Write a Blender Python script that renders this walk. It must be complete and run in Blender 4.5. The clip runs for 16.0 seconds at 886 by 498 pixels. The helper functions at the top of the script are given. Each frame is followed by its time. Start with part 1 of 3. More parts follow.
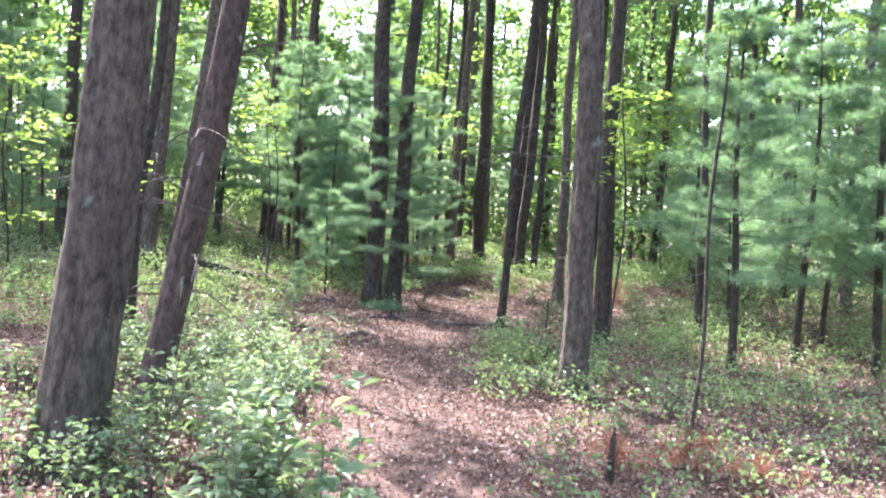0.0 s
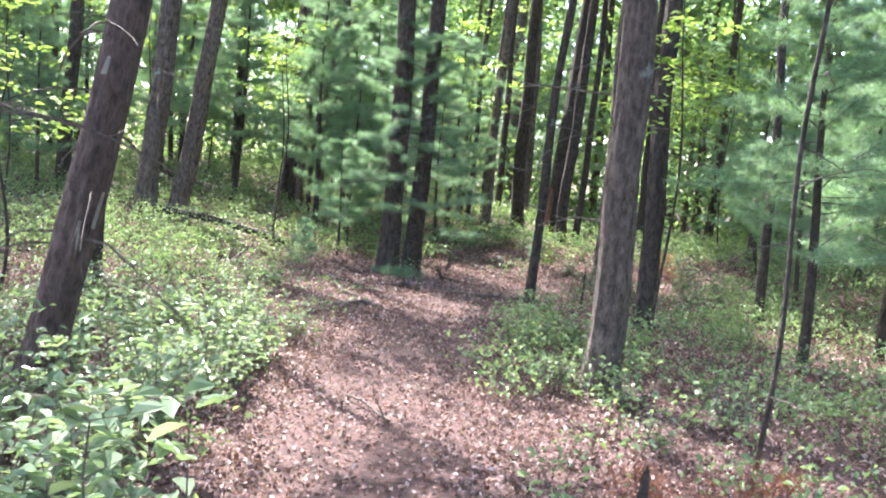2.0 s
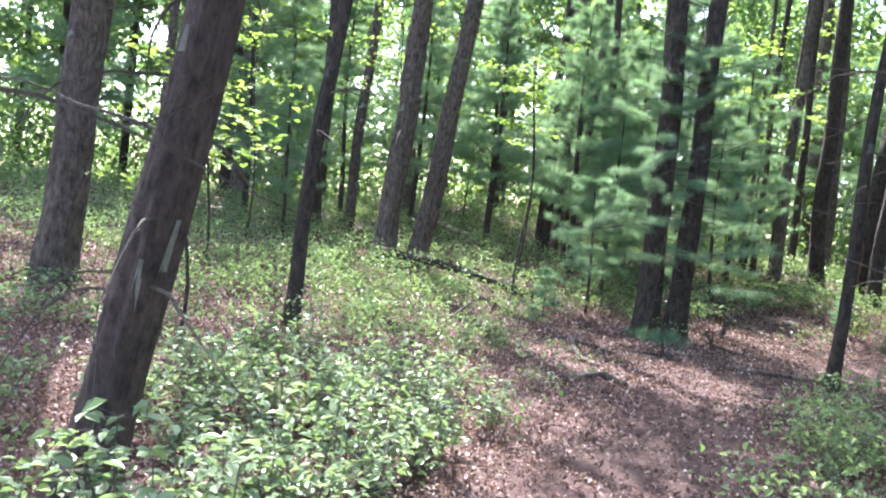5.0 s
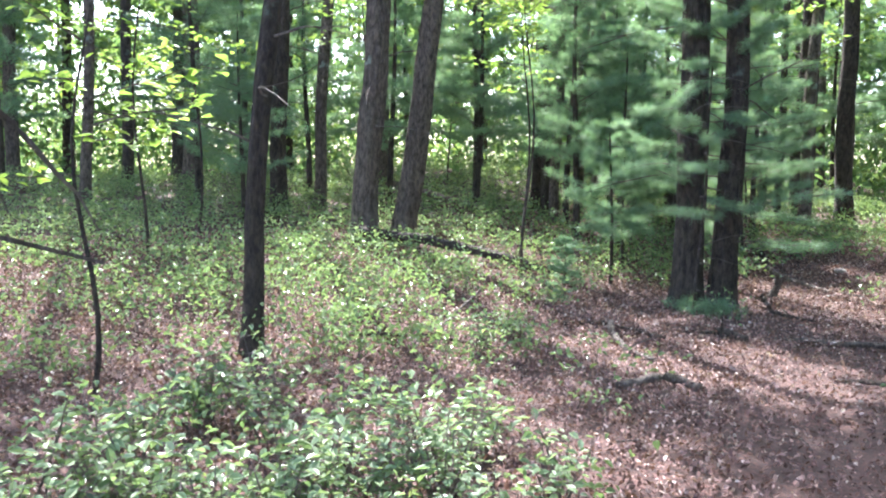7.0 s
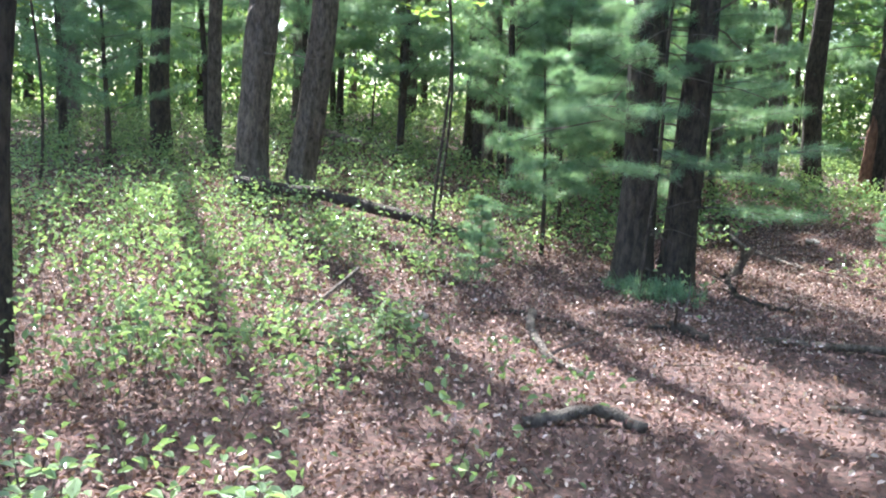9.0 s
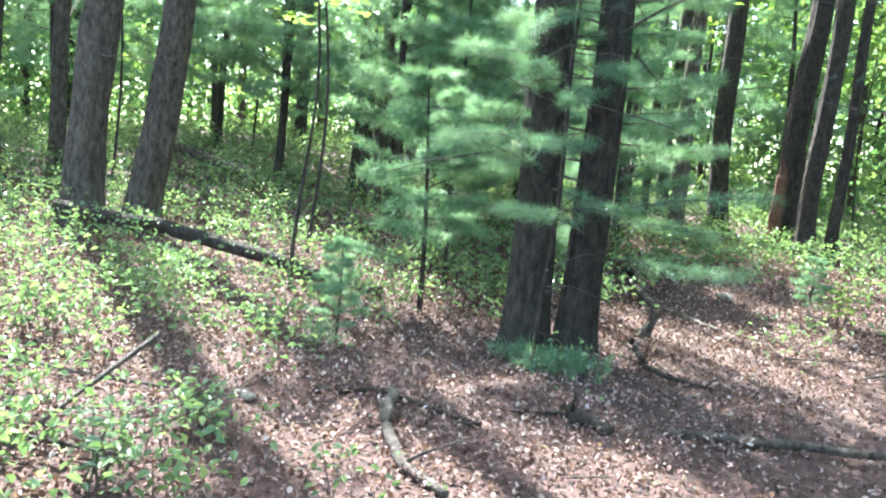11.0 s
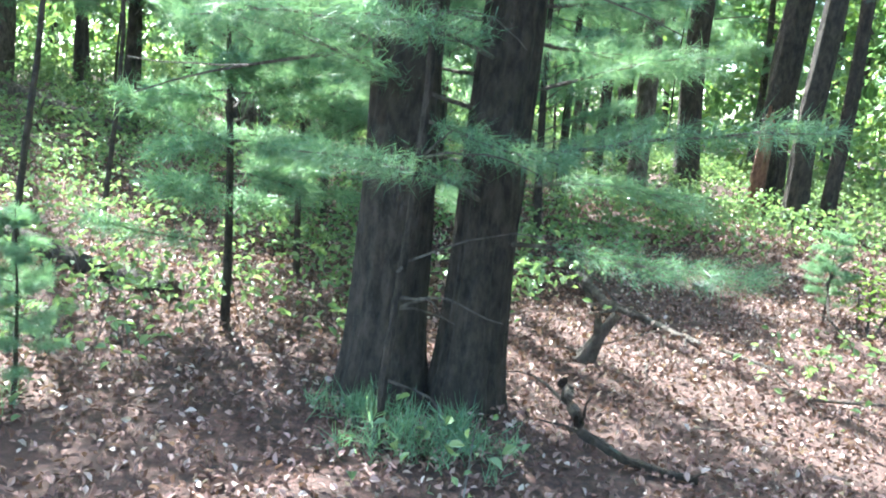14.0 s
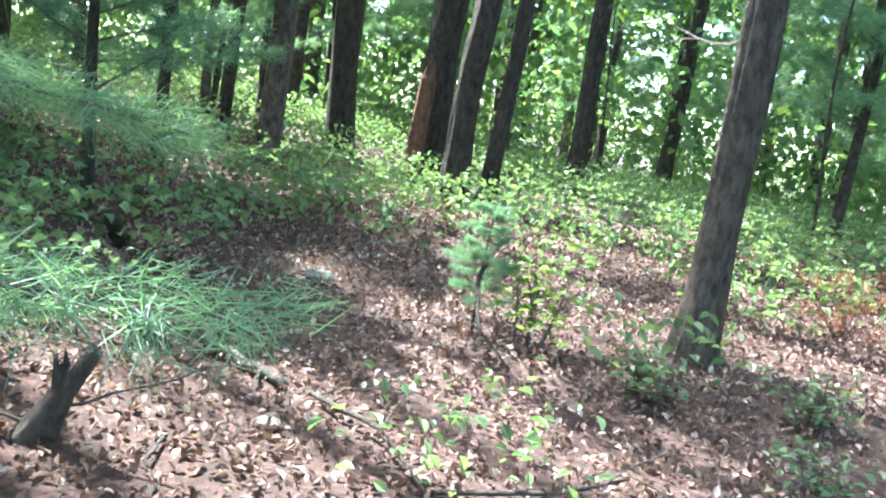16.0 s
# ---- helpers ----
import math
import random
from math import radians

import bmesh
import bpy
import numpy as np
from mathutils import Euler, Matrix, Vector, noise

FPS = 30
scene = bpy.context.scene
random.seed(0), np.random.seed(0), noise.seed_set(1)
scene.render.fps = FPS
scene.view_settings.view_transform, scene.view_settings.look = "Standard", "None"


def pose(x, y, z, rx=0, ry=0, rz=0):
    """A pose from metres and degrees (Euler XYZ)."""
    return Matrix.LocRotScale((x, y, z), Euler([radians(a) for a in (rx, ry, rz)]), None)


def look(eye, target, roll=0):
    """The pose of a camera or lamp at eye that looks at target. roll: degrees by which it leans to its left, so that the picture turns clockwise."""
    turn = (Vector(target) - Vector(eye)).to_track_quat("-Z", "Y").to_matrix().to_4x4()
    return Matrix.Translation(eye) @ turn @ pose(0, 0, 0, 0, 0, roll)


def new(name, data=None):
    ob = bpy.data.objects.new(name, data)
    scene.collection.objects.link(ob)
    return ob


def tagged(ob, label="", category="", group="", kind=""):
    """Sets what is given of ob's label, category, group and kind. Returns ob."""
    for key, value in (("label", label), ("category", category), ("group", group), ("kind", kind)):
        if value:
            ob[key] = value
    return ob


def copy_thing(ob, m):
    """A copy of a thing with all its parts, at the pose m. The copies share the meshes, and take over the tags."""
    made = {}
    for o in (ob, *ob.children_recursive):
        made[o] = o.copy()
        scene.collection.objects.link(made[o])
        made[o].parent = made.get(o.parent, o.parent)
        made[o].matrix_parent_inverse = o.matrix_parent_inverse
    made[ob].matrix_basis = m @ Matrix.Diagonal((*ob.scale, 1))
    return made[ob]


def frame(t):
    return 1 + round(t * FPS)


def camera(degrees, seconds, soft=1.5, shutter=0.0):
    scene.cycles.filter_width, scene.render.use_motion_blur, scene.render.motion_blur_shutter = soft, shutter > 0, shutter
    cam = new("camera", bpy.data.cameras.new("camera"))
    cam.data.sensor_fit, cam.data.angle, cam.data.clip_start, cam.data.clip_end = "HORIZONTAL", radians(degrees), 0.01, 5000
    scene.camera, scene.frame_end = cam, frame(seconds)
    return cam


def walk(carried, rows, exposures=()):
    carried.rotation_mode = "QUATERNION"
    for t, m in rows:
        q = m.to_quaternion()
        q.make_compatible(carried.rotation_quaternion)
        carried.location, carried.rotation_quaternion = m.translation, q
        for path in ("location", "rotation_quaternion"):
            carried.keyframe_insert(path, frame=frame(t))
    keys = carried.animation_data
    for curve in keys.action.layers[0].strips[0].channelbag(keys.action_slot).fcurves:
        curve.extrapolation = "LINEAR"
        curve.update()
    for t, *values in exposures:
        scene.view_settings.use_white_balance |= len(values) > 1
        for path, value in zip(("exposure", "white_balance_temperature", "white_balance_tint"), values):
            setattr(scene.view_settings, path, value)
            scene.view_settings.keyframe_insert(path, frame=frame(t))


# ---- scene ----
cam = camera(55.0, 16.0, soft=2.0)
PATH = [
    (0, (5.013, 0.64, 1.636), (4.137, 2.437, 1.582), 3.2),
    (0.5, (5.045, 1.121, 1.633), (4.095, 2.878, 1.525), 1.9),
    (1, (4.921, 1.538, 1.579), (3.967, 3.292, 1.459), 3.6),
    (1.5, (4.724, 1.942, 1.54), (3.788, 3.705, 1.416), 4.8),
    (2, (4.599, 2.423, 1.505), (3.625, 4.165, 1.367), 5.2),
    (2.5, (4.468, 2.853, 1.436), (3.434, 4.559, 1.303), 5.8),
    (3, (4.3, 3.232, 1.433), (3.246, 4.926, 1.291), 7.0),
    (3.5, (4.197, 3.63, 1.492), (3.065, 5.265, 1.281), 6.7),
    (4, (4.073, 3.768, 1.511), (2.693, 5.206, 1.344), 5.0),
    (4.5, (3.871, 4.066, 1.4), (2.441, 5.463, 1.356), 6.2),
    (4.7, (3.824, 4.192, 1.414), (2.356, 5.549, 1.355), 6.8),
    (6.8, (2.219, 5.302, 1.519), (0.724, 6.618, 1.328), 0.7),
    (7, (2.069, 5.582, 1.498), (0.621, 6.952, 1.332), 0.6),
    (7.5, (1.818, 6.208, 1.403), (0.439, 7.645, 1.221), 2.4),
    (8, (1.551, 6.6, 1.435), (0.153, 8.018, 1.244), 4.3),
    (8.5, (1.227, 6.945, 1.516), (-0.166, 8.371, 1.347), 2.6),
    (9, (1.009, 7.42, 1.451), (-0.351, 8.86, 1.168), 2.1),
    (9.5, (0.873, 7.872, 1.467), (-0.391, 9.404, 1.239), 3.7),
    (9.7, (0.805, 8.003, 1.439), (-0.429, 9.562, 1.223), 5.2),
    (11.8, (0.035, 9.25, 1.469), (-1.155, 10.844, 1.268), 4.1),
    (12, (-0.043, 9.431, 1.441), (-1.274, 10.995, 1.242), 3.5),
    (12.5, (-0.261, 9.829, 1.413), (-1.519, 11.369, 1.2), 3.2),
    (13, (-0.502, 10.291, 1.422), (-1.615, 11.93, 1.15), 5.8),
    (13.5, (-0.59, 10.844, 1.359), (-1.662, 12.502, 1.042), 4.9),
    (14, (-0.719, 11.258, 1.316), (-1.836, 12.892, 1.027), 4.9),
    (14.5, (-0.817, 11.817, 1.315), (-1.803, 13.528, 0.994), 3.7),
    (15, (-0.9, 12.326, 1.293), (-1.715, 14.118, 0.939), 6.8),
    (15.5, (-0.957, 12.847, 1.205), (-1.755, 14.657, 0.907), 4.5),
    (16, (-1.027, 13.45, 1.142), (-1.484, 15.377, 0.866), 8.7),
]
walk(cam, [(t, look(eye, target, roll)) for t, eye, target, roll in PATH],
     exposures=[(0.0, 3.25, 6250, 12), (2.5, 3.08, 6150, 12), (6.0, 3.0, 6000, 11), (9.0, 3.0, 6000, 5), (12.0, 3.65, 5750, -6), (14.5, 3.65, 5700, -6), (16.0, 3.5, 5700, -6)])

# ---- light ----
SUN_AZ, SUN_EL = radians(-64), radians(57)      # azimuth from +y towards +x
SUN = Vector((math.sin(SUN_AZ) * math.cos(SUN_EL), math.cos(SUN_AZ) * math.cos(SUN_EL), math.sin(SUN_EL)))
world = bpy.data.worlds.new("sky")
scene.world = world
world.use_nodes = True
wn = world.node_tree
sky = wn.nodes.new("ShaderNodeTexSky")
sky.sky_type, sky.sun_disc = "NISHITA", False
sky.sun_elevation, sky.sun_rotation = SUN_EL, SUN_AZ
sky.dust_density = 3.0
wn.links.new(sky.outputs[0], wn.nodes["Background"].inputs[0])
wn.nodes["Background"].inputs[1].default_value = 0.15
sun_data = bpy.data.lights.new("sun", "SUN")
sun_data.energy, sun_data.angle, sun_data.color = 3.7, radians(0.6), (1.0, 0.96, 0.91)
sun_lamp = new("sun", sun_data)
sun_lamp.matrix_world = look(SUN * 60, (0, 0, 0))


# ---- materials ----
def material(name, rough=0.8):
    m = bpy.data.materials.new(name)
    m.use_nodes = True
    b = m.node_tree.nodes["Principled BSDF"]
    b.inputs["Roughness"].default_value = rough
    return m, m.node_tree, b


def ramp(nt, fac, stops):
    r = nt.nodes.new("ShaderNodeValToRGB")
    while len(r.color_ramp.elements) < len(stops):
        r.color_ramp.elements.new(0.5)
    for e, (p, c) in zip(r.color_ramp.elements, stops):
        e.position, e.color = p, (*c, 1)
    nt.links.new(fac, r.inputs[0])
    return r.outputs[0]


def noise_tex(nt, scale, detail=6, rough=0.6, stretch=None):
    n = nt.nodes.new("ShaderNodeTexNoise")
    n.inputs["Scale"].default_value, n.inputs["Detail"].default_value, n.inputs["Roughness"].default_value = scale, detail, rough
    co = nt.nodes.new("ShaderNodeTexCoord")
    if stretch:
        mp = nt.nodes.new("ShaderNodeMapping")
        mp.inputs["Scale"].default_value = stretch
        nt.links.new(co.outputs["Object"], mp.inputs[0])
        nt.links.new(mp.outputs[0], n.inputs[0])
    else:
        nt.links.new(co.outputs["Object"], n.inputs[0])
    return n.outputs["Fac"]


def mixed(nt, fac, a, b, mode="MIX"):
    x = nt.nodes.new("ShaderNodeMix")
    x.data_type, x.blend_type = "RGBA", mode
    for k, v in ((0, fac), (6, a), (7, b)):
        if isinstance(v, (int, float)):
            x.inputs[k].default_value = v
        elif isinstance(v, tuple):
            x.inputs[k].default_value = (*v, 1)
        else:
            nt.links.new(v, x.inputs[k])
    return x.outputs[2]


def bump(nt, b, height, strength, dist):
    n = nt.nodes.new("ShaderNodeBump")
    n.inputs["Strength"].default_value, n.inputs["Distance"].default_value = strength, dist
    nt.links.new(height, n.inputs["Height"])
    nt.links.new(n.outputs[0], b.inputs["Normal"])


def bark_material(name, dark, light, lichen):
    m, nt, b = material(name, 0.92)
    ridges = noise_tex(nt, 6.5, 9, 0.72, (3.0, 3.0, 1.3))
    col = ramp(nt, ridges, [(0.36, dark), (0.62, light)])
    col = mixed(nt, ramp(nt, noise_tex(nt, 1.7, 3), [(0.45, (0, 0, 0)), (0.7, (0.55, 0.55, 0.55))]), col, tuple(c * 1.5 for c in dark))
    patch = ramp(nt, noise_tex(nt, 3.3, 4, 0.55), [(0.66, (0, 0, 0)), (0.72, (1, 1, 1))])
    grit = mixed(nt, noise_tex(nt, 60, 2), tuple(c * 0.6 for c in lichen), lichen)
    col = mixed(nt, patch, col, grit)
    nt.links.new(col, b.inputs["Base Color"])
    bump(nt, b, ridges, 1.0, 0.09)
    return m


def leaf_material(name, stops, through_gain=0.5, gloss=0.45):
    m, nt, b = material(name, gloss)
    g = nt.nodes.new("ShaderNodeNewGeometry")
    col = ramp(nt, g.outputs["Random Per Island"], stops)
    nt.links.new(col, b.inputs["Base Color"])
    b.inputs["Specular IOR Level"].default_value = 0.35
    tr = nt.nodes.new("ShaderNodeBsdfTranslucent")
    lit = mixed(nt, 1.0, col, (1.4, 1.5, 0.85), "MULTIPLY")
    nt.links.new(lit, tr.inputs[0])
    mx = nt.nodes.new("ShaderNodeMixShader")
    mx.inputs[0].default_value = through_gain
    nt.links.new(b.outputs[0], mx.inputs[1])
    nt.links.new(tr.outputs[0], mx.inputs[2])
    nt.links.new(mx.outputs[0], nt.nodes["Material Output"].inputs[0])
    return m


BARK = bark_material("pine_bark", (0.035, 0.026, 0.022), (0.21, 0.158, 0.132), (0.3, 0.33, 0.29))
BARK_DARK = bark_material("dark_bark", (0.018, 0.013, 0.011), (0.1, 0.072, 0.059), (0.15, 0.17, 0.14))
BARK_DEAD = bark_material("dead_bark", (0.035, 0.023, 0.02), (0.17, 0.115, 0.1), (0.42, 0.4, 0.36))
TWIG = bark_material("twig_bark", (0.06, 0.045, 0.04), (0.2, 0.16, 0.14), (0.3, 0.3, 0.27))
GREY_WOOD = bark_material("grey_wood", (0.2, 0.18, 0.16), (0.42, 0.39, 0.35), (0.45, 0.47, 0.36))
RED_WOOD = bark_material("rotten_wood", (0.1, 0.045, 0.03), (0.3, 0.15, 0.1), (0.3, 0.22, 0.16))
LEAF = leaf_material("shrub_leaves", [(0, (0.1, 0.15, 0.08)), (0.5, (0.16, 0.22, 0.115)), (0.9, (0.21, 0.27, 0.14)), (1, (0.24, 0.28, 0.14))], 0.35, 0.32)
LEAF_BIG = leaf_material("broad_leaves", [(0, (0.12, 0.17, 0.1)), (0.6, (0.18, 0.235, 0.14)), (1, (0.25, 0.3, 0.19))], 0.35, 0.27)
LEAF_CANOPY = leaf_material("canopy_leaves", [(0, (0.09, 0.15, 0.08)), (0.6, (0.14, 0.21, 0.11)), (1, (0.21, 0.27, 0.1))], 0.5, 0.45)
LEAF_LIGHT = leaf_material("bright_leaves", [(0, (0.13, 0.2, 0.06)), (0.6, (0.19, 0.27, 0.08)), (1, (0.27, 0.32, 0.1))], 0.5, 0.45)
NEEDLE = leaf_material("pine_needles", [(0, (0.11, 0.185, 0.135)), (0.6, (0.16, 0.245, 0.175)), (1, (0.22, 0.3, 0.21))], 0.45, 0.42)
NEEDLE_RED = leaf_material("dead_needles", [(0, (0.15, 0.055, 0.04)), (1, (0.27, 0.11, 0.08))], 0.3, 0.7)
LITTER = leaf_material("dead_leaves", [(0, (0.06, 0.032, 0.028)), (0.3, (0.13, 0.07, 0.06)), (0.6, (0.22, 0.125, 0.115)), (0.88, (0.36, 0.235, 0.22)), (1, (0.52, 0.43, 0.41))], 0.12, 0.6)

SOIL, nt, b = material("forest_soil", 0.95)
fine = noise_tex(nt, 26, 8, 0.7)
wide = noise_tex(nt, 0.9, 4, 0.6)
col = ramp(nt, fine, [(0.36, (0.018, 0.01, 0.009)), (0.5, (0.06, 0.029, 0.025)), (0.66, (0.16, 0.08, 0.068))])
col = mixed(nt, ramp(nt, wide, [(0.4, (0, 0, 0)), (0.65, (0.7, 0.7, 0.7))]), col, mixed(nt, fine, (0.03, 0.018, 0.016), (0.12, 0.068, 0.06)))
nt.links.new(col, b.inputs["Base Color"])
bump(nt, b, fine, 0.8, 0.03)


# ---- the lie of the land ----
WALKED = [eye[:2] for t, eye, target, roll in PATH]
WALK_A = np.array(WALKED[:-1])
WALK_B = np.array(WALKED[1:])
TRAIL_A = np.array([(4.2, 3.2), (2.6, 5.4), (1.35, 7.2), (0.7, 9.4), (-0.3, 11.2), (-0.7, 12.7), (-0.4, 15.2)])
TRAIL_B = np.array([(2.6, 5.4), (1.35, 7.2), (0.7, 9.4), (-0.3, 11.2), (-0.7, 12.7), (-0.4, 15.2), (1.2, 19.0)])


def away(x, y, a, b):
    """Distance of (x, y) from a line of segments."""
    p = np.array((x, y))
    d = b - a
    k = np.clip(((p - a) * d).sum(1) / np.maximum((d * d).sum(1), 1e-9), 0, 1)
    return float(np.sqrt((((a + d * k[:, None]) - p) ** 2).sum(1)).min())


def height(x, y):
    s = min(1.0, max(0.0, (y - 13) / 12))
    s = s * s * (3 - 2 * s)
    w = -(x + 2.5)
    rise = math.log1p(math.exp(-abs(w))) + max(w, 0)
    return 0.11 * min(rise, 12) + 0.5 * s - 0.03


def ground_z(x, y):
    z = height(x, y)
    if abs(x) < 40 and abs(y) < 60:
        z += 0.05 * noise.noise((x * 0.9, y * 0.9, 3.1)) + 0.018 * noise.noise((x * 3.7, y * 3.7, 8.0))
        z -= 0.05 * math.exp(-(away(x, y, TRAIL_A, TRAIL_B) / 0.4) ** 2)
    return z


def part(name, mesh, mat, parent=None, label=""):
    """One mesh object (from a bmesh or from vertices and faces) under a thing or a part."""
    me = bpy.data.meshes.new(name)
    if isinstance(mesh, tuple):
        me.from_pydata(*mesh)
    else:
        mesh.to_mesh(me)
        mesh.free()
    me.materials.append(mat)
    ob = new(name, me)
    if parent:
        ob.parent = parent
    if label:
        ob["label"] = label
    return ob


def smooth(ob):
    ob.data.polygons.foreach_set("use_smooth", [True] * len(ob.data.polygons))
    return ob


def spread(lo, hi, step, far, n):
    inner = list(np.arange(lo, hi + 1e-6, step))
    outer = [far * (k / n) ** 2.2 for k in range(1, n + 1)]
    return [lo - o for o in reversed(outer)] + inner + [hi + o for o in outer]


xs, ys = spread(-16, 12, 0.2, 900, 14), spread(-4, 30, 0.2, 900, 14)
verts = [(x, y, ground_z(x, y)) for y in ys for x in xs]
nx = len(xs)
faces = [(j * nx + i, j * nx + i + 1, (j + 1) * nx + i + 1, (j + 1) * nx + i) for j in range(len(ys) - 1) for i in range(nx - 1)]
ground = smooth(part("ground", (verts, [], faces), SOIL))
tagged(ground, "brown forest floor of bare soil and needles with a trodden path", "ground", kind="structure")


# ---- shapes ----
def tube(points, radii, sides=6, ridge=0.0, seed=0.0, cap=True):
    """Vertices and faces of a tapering limb along points."""
    vs, fs = [], []
    for i, (p, r) in enumerate(zip(points, radii)):
        p = Vector(p)
        d = (Vector(points[min(i + 1, len(points) - 1)]) - Vector(points[max(i - 1, 0)])).normalized()
        u = d.orthogonal().normalized() if abs(d.z) < 0.9 else (Vector((1, 0, 0)) - d * d.x).normalized()
        v = d.cross(u)
        for k in range(sides):
            a = 2 * math.pi * k / sides
            rr = r
            if ridge:
                rr *= 1 + ridge * noise.noise((math.cos(a) * 5 + seed, math.sin(a) * 5, p.z * 1.3)) + ridge * 0.7 * noise.noise((math.cos(a) * 1.5, math.sin(a) * 1.5 + seed, p.z * 0.8))
            vs.append(p + (u * math.cos(a) + v * math.sin(a)) * rr)
    for i in range(len(points) - 1):
        for k in range(sides):
            a, b2 = i * sides + k, i * sides + (k + 1) % sides
            fs.append((a, b2, b2 + sides, a + sides))
    if cap:
        fs.append(tuple(range((len(points) - 1) * sides, len(points) * sides)))
    return vs, fs


def joined(pieces):
    vs, fs = [], []
    for v, f in pieces:
        n = len(vs)
        vs.extend(v)
        fs.extend(tuple(i + n for i in face) for face in f)
    return vs, [], fs


def limb(rng, start, way, length, r0, r1, droop=0.0, steps=6, wobble=0.12, sides=5):
    pts, p, d = [Vector(start)], Vector(start), Vector(way).normalized()
    for k in range(steps):
        d = (d + Vector((rng.uniform(-1, 1), rng.uniform(-1, 1), rng.uniform(-1, 1) - droop * 2)) * wobble).normalized()
        p = p + d * (length / steps)
        pts.append(p.copy())
    return pts, tube(pts, [r0 + (r1 - r0) * k / steps for k in range(steps + 1)], sides)


def leaves(centres, normals_up, sizes, seed, slim=0.5, fold=0.18):
    """Folded pointed leaves, six corners each, as vertices and faces."""
    r = np.random.RandomState(seed)
    n = len(centres)
    c = np.asarray(centres, float)
    az = r.uniform(0, 2 * np.pi, n)
    tilt = r.normal(0, normals_up, n)
    roll = r.normal(0, normals_up, n)
    along = np.stack([np.cos(az) * np.cos(tilt), np.sin(az) * np.cos(tilt), np.sin(tilt)], 1)
    side = np.stack([-np.sin(az), np.cos(az), np.zeros(n)], 1)
    up = np.cross(along, side)
    side2 = side * np.cos(roll)[:, None] + up * np.sin(roll)[:, None]
    up2 = np.cross(along, side2)
    s = np.asarray(sizes, float)[:, None] * np.ones((n, 1))
    w = s * slim
    v = np.stack([c - along * s * 0.5, c - along * s * 0.12 + side2 * w * 0.5 + up2 * s * fold, c + along * s * 0.2 + side2 * w * 0.42 + up2 * s * fold,
                  c + along * s * 0.5 - up2 * s * fold * 0.6, c + along * s * 0.2 - side2 * w * 0.42 + up2 * s * fold, c - along * s * 0.12 - side2 * w * 0.5 + up2 * s * fold], 1)
    k = np.arange(n)[:, None] * 6
    f = np.concatenate([k + [0, 3, 2, 1], k + [0, 5, 4, 3]]).tolist()
    return v.reshape(-1, 3).tolist(), [], f


def needles(tufts, ways, length, count, width, seed, flare=0.75):
    """Brushes of fine needles at the tufts, each brush pointing its way."""
    r = np.random.RandomState(seed)
    n = len(tufts)
    c = np.repeat(np.asarray(tufts, float), count, 0)
    d = np.repeat(np.asarray(ways, float), count, 0)
    d = d + r.normal(0, flare, d.shape)
    d[:, 2] -= 0.12
    d /= np.linalg.norm(d, axis=1)[:, None]
    base = c + r.normal(0, 0.022, c.shape)
    side = np.cross(d, r.normal(0, 1, d.shape))
    side /= np.linalg.norm(side, axis=1)[:, None]
    ln = length * r.uniform(0.7, 1.2, (len(c), 1))
    v = np.stack([base - side * width, base + side * width, base + d * ln], 1)
    return v.reshape(-1, 3).tolist(), [], np.arange(len(c) * 3).reshape(-1, 3).tolist()


# ---- trunks ----
def trunk_mesh(dia, lx, ly, top, seed, fine, snap=False):
    zs = [-0.2, -0.08, 0, 0.05, 0.1, 0.16, 0.24, 0.34, 0.46, 0.6] + list(np.arange(0.75, 5.0, 0.12 if fine else 0.5)) + list(np.arange(5.0, top, 1.0)) + [top]
    zs = [z for z in zs if z <= top]
    pts, rad = [], []
    for z in zs:
        sway = 0.03 * math.sin(z * 0.7 + seed) + 0.015 * math.sin(z * 1.9 + seed * 2)
        pts.append((lx * z + sway * min(1, z), ly * z + sway * 0.6 * min(1, z), z))
        rad.append(dia / 2 * (1 - 0.6 * max(0, z) / 17 if not snap else 1 - 0.1 * max(0, z) / top) * (1 + 0.5 * math.exp(-max(z, 0) / 0.2)))
    return joined([tube(pts, rad, 52 if fine else 14, 0.17 if fine else 0.07, seed * 7.3)])


